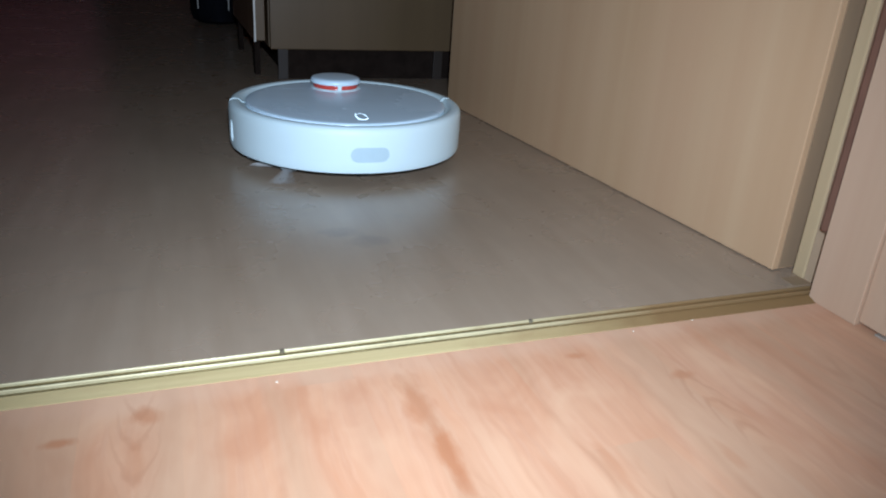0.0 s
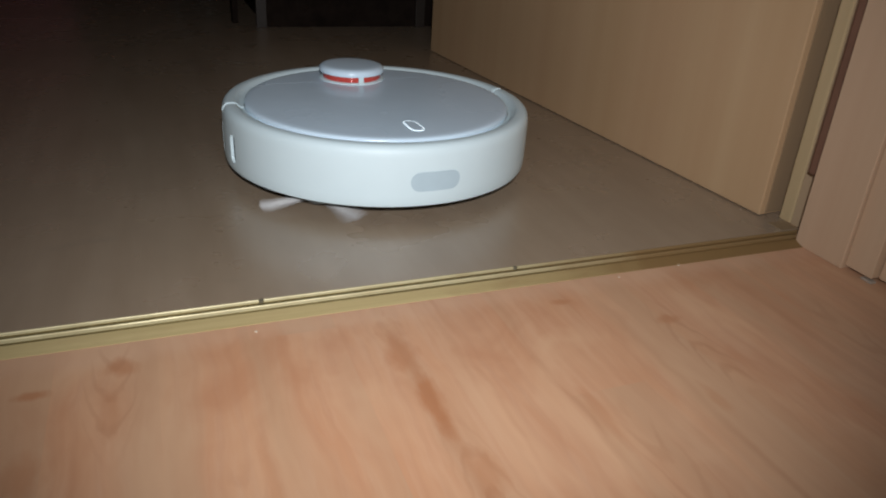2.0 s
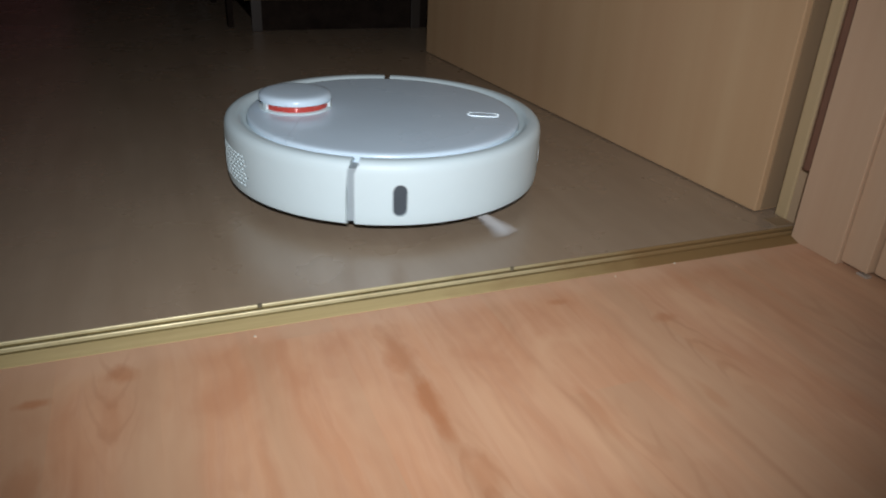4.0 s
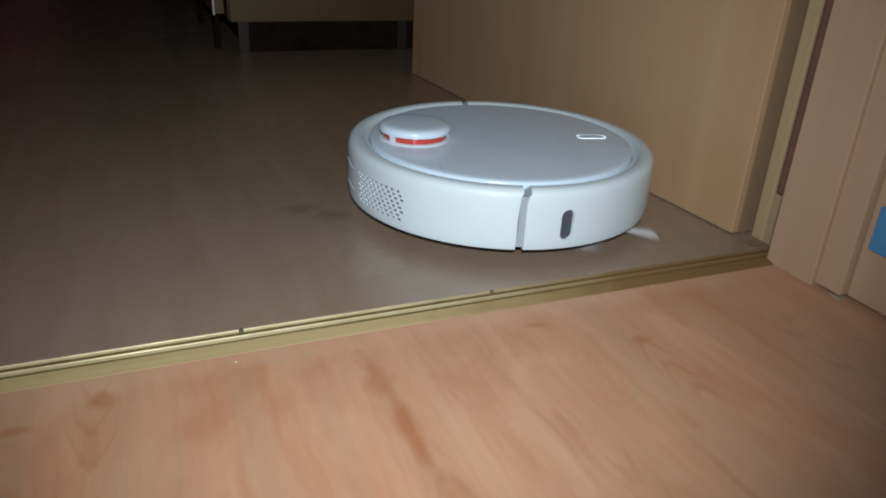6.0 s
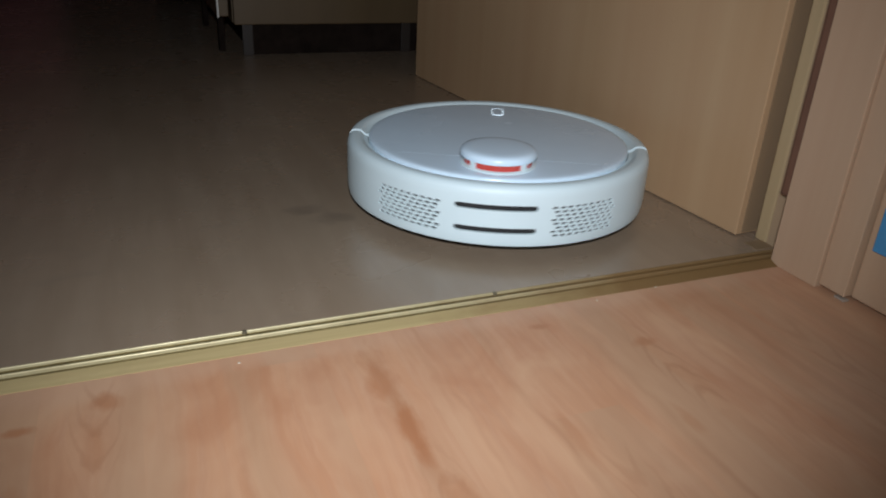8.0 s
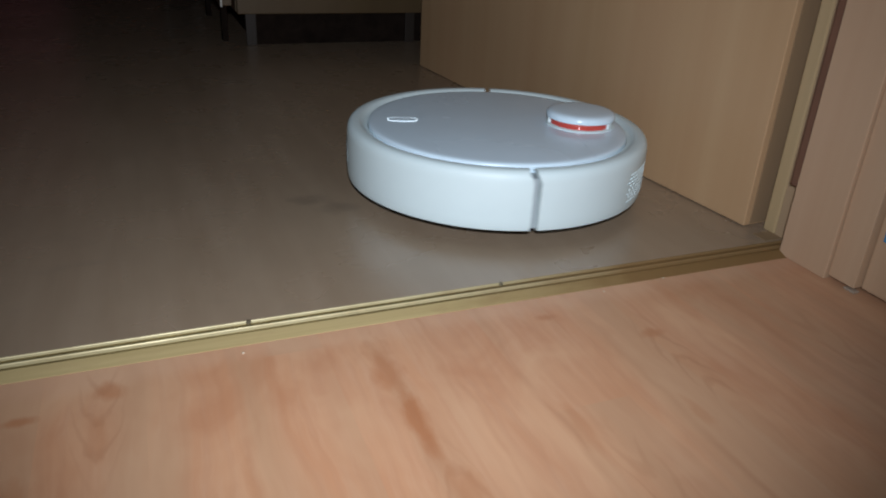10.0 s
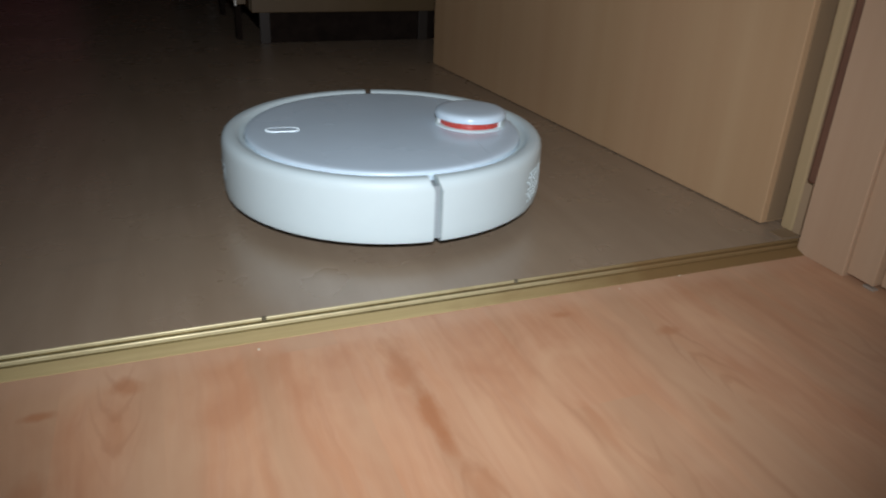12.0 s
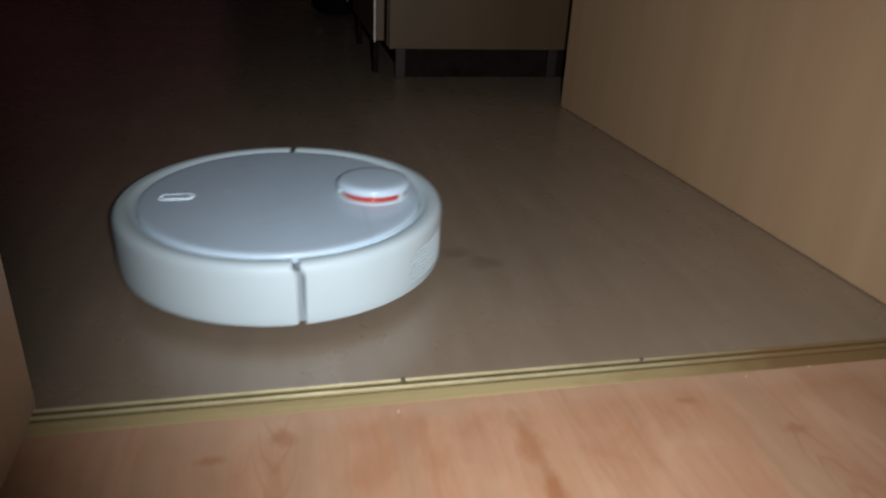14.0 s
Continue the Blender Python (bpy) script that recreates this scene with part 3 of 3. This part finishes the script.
    # lit button: a ring and the key inside it
    def pill(half_l, half_w, n=14):
        pts = []
        for i in range(n + 1):
            a = -math.pi / 2 + math.pi * i / n
            pts.append((0.109 + half_l - half_w + half_w * math.cos(a), half_w * math.sin(a)))
        for i in range(n + 1):
            a = math.pi / 2 + math.pi * i / n
            pts.append((0.109 - half_l + half_w + half_w * math.cos(a), half_w * math.sin(a)))
        return pts
    bm = bmesh.new()
    outer, inner = pill(0.0172, 0.0072), pill(0.0164, 0.0064)
    ro, ri = [[bm.verts.new((x, y, 0.0804)) for x, y in o] for o in (outer, inner)]
    bo, bi = [[bm.verts.new((x, y, 0.0790)) for x, y in o] for o in (outer, inner)]
    n = len(outer)
    for i in range(n):
        j = (i + 1) % n
        bm.faces.new((ro[i], ro[j], ri[j], ri[i]))
        bm.faces.new((ro[i], bo[i], bo[j], ro[j]))
        bm.faces.new((ri[i], ri[j], bi[j], bi[i]))
    button = part("button", slab(pill(0.0161, 0.0061), 0.0790, 0.0804, 0.0003), LIDW, robot)
    part("light_ring", bm, RING, button, "glowing white light ring")
    # openings in the skirt
    part("sensor_window", curved_pill(0.0, 0.0262, 0.0436, 0.0100, R + 0.0003, 0.003, n=20), GREYP, bumper, "grey translucent sensor window")
    pierced(bumper, curved_pill(-80.0, 0.0068, 0.0430, 0.0158, R + 0.004, 0.012, n=16))
    part("side_sensor", curved_pill(-80.0, 0.0067, 0.0430, 0.0157, R - 0.0032, 0.001, n=16), VENT, bumper, "dark side sensor behind the slot")
    for z in (0.0580, 0.0345):
        pierced(shell, curved_pill(180.0, 0.042, z, 0.0029, R + 0.004, 0.012, n=26))
        part("contact_plate", curved_pill(180.0, 0.0419, z, 0.00285, R - 0.0028, 0.001, n=26), BLACKP, shell, "dark plate behind a long slot")
    for side in (1, -1):
        bm = bmesh.new()
        for row in range(8):
            for col in range(9):
                a = side * (160.5 - col * 2.75 - (row % 3) * 0.90)
                curved_pill(a, 0.0029, 0.0584 - row * 0.0042, 0.0014, R + 0.003, 0.012, bm, n=6)
        pierced(shell, bm)
        # added black plate gives the holes their dark depth
        part("exhaust_shade_plate", curved_pill(side * 148.6, 0.0410, 0.0437, 0.0180, R - 0.0018, 0.0008, n=24, round_end=False), BLACKP, shell, "black plate added for the dark depth of the exhaust holes")
    # strips added so the seams show a soft grey shade, not black
    for side in (1, -1):
        bm = spun([(0.1640, 0.0200), (0.1684, 0.0200), (0.1684, 0.0720), (0.1640, 0.0720)], side * SEAM - 2.2, side * SEAM + 2.2, 6)
        part("seam_shade_strip", bm, SEAM_SHADE, robot, "grey strip added for the soft shade in the bumper seam")
    # running gear
    for y in (0.117, -0.117):
        wheel = part("wheel", box(-0.034, 0.034, y - 0.012, y + 0.012, 0.012, 0.030, 0.004), BLACKP, robot)
        bm = spun([(0.020, -0.011), (0.033, -0.011), (0.035, -0.008), (0.035, 0.008), (0.033, 0.011), (0.020, 0.011)], n=32)
        bmesh.ops.transform(bm, matrix=pose(0, y, 0.035, 90), verts=bm.verts)
        part("tyre", bm, RUBBER, wheel, "black ribbed tyre", True)
    bm = spun([(0.0, -0.008), (0.012, -0.008), (0.012, 0.008), (0.0, 0.008)], n=24)
    bmesh.ops.transform(bm, matrix=pose(0.125, 0, 0.012, 90), verts=bm.verts)
    part("caster", bm, RUBBER, robot, "", True)
    # side brush with three bristle arms
    brush = part("side_brush", spun([(0.0, 0.004), (0.010, 0.004), (0.013, 0.007), (0.013, 0.012), (0.0, 0.012)], n=24), CHASSIS, robot, "", True)
    for i in range(3):
        bm = bmesh.new()
        rng = random.Random(i)
        for b in range(26):
            off = (rng.random() - 0.5) * 0.010
            length = 0.050 + rng.random() * 0.010
            y1 = off * 2.0 + (rng.random() - 0.5) * 0.003
            z0, z1 = 0.0075 + rng.random() * 0.002, 0.0012 + rng.random() * 0.002
            p = [Vector((0.008, off * 0.6, z0)), Vector((length, y1, z1))]
            w = 0.00045
            a = [bm.verts.new((p[0].x, p[0].y + dy, p[0].z + dz)) for dy, dz in ((-w, 0), (w, 0), (0, w * 1.6))]
            e = [bm.verts.new((p[1].x, p[1].y + dy, p[1].z + dz)) for dy, dz in ((-w, 0), (w, 0), (0, w * 1.6))]
            for j in range(3):
                bm.faces.new((a[j], a[(j + 1) % 3], e[(j + 1) % 3], e[j]))
            bm.faces.new(e)
        bmesh.ops.transform(bm, matrix=pose(0, 0, 0, 0, 0, 120 * i), verts=bm.verts)
        part("bristle_arm", bm, BRISTLE, brush, "white bristle tuft")
    return robot, brush


robot, brush = robot_vacuum()


# ---------------------------------------------------------------- crumbs on the laminate
def crumbs():
    for x, y, s in ((-0.5473, -0.0368, 0.0012), (-0.1577, -0.0275, 0.0013), (-0.2270, -0.0330, 0.0011)):
        bm = bmesh.new()
        bmesh.ops.create_icosphere(bm, subdivisions=1, radius=s)
        rng = random.Random(int(-x * 1000))
        for v in bm.verts:
            v.co *= 0.75 + 0.5 * rng.random()
            v.co.z *= 0.7
        ob = tagged(part("crumb", bm, CRUMB), "tiny pale crumb on the laminate", "crumb", "crumbs by the threshold")
        ob.location = (x, y, s * 0.55)


crumbs()


# ---------------------------------------------------------------- laminate boards
def laminate_boards():
    width, length = 0.193, 1.285
    x_first = -2.6 + 0.02
    meshes = {}
    i = 0
    x = x_first
    while x < 1.38:
        y1 = -0.0245
        first = True
        shift = (i * 0.43) % 1.0
        while y1 > -2.99:
            ln = (0.35 + 0.93 * shift) if first else length
            y0 = max(-2.99, y1 - ln)
            x1 = min(1.39, x + width)
            key = (round(x1 - x, 4), round(y1 - y0, 4))
            if key not in meshes:
                bm = box(0.000005, key[0] - 0.000005, 0.000005, key[1] - 0.000005, -0.0078, 0.0)
                me = bpy.data.meshes.new("board")
                bm.to_mesh(me)
                bm.free()
                me.materials.append(NEAR)
                meshes[key] = me
            ob = new("board", meshes[key])
            ob.location = (x, y0, 0)
            ob.parent = floor_near
            y1, first = y0, False
        x += width
        i += 1


laminate_boards()


# ---------------------------------------------------------------- moving things
def motions():
    rows = [
        (0.0, -0.3556, 0.5678, -92.3), (0.5, -0.3612, 0.4773, -92.0), (1.0, -0.3637, 0.3818, -89.1), (1.5, -0.3614, 0.3236, -87.3),
        (2.0, -0.3603, 0.2843, -86.9), (2.2, -0.3600, 0.2785, -85.0), (2.8, -0.3605, 0.2620, -66.0), (3.5, -0.3595, 0.2520, -38.0), (4.2, -0.3570, 0.2435, -18.5),
        (4.5, -0.3419, 0.2377, -15.4), (5.0, -0.2973, 0.2235, -12.9), (5.5, -0.2422, 0.2113, -12.4), (6.0, -0.2144, 0.2030, -13.0), (6.5, -0.2090, 0.2025, -13.4), (6.7, -0.2095, 0.2028, -8.0),
        (7.0, -0.2120, 0.2040, 9.4), (7.2, -0.2130, 0.2060, 23.0), (7.7, -0.2150, 0.2110, 50.0), (8.3, -0.2165, 0.2200, 78.0), (8.9, -0.2170, 0.2280, 101.0), (9.3, -0.2172, 0.2315, 121.5),
        (9.5, -0.2169, 0.2320, 136.4), (10.0, -0.2178, 0.2300, 163.2), (10.3, -0.2200, 0.2295, 174.5), (10.5, -0.2227, 0.2290, 177.2), (11.0, -0.2424, 0.2290, 176.5), (11.5, -0.3088, 0.2319, 175.0),
        (12.0, -0.3690, 0.2352, 175.0), (12.5, -0.4380, 0.2403, 175.2), (13.0, -0.4999, 0.2436, 176.3), (13.5, -0.5691, 0.2481, 177.7), (14.0, -0.6327, 0.2448, 179.0)]
    walk(robot, [(t, pose(x, y, ZF, 0, 0, a)) for t, x, y, a in rows])
    walk(brush, [(i * 0.1, pose(0.098, -0.098, 0.0, 0, 0, -15.9 - 57.857 * i)) for i in range(141)])


motions()
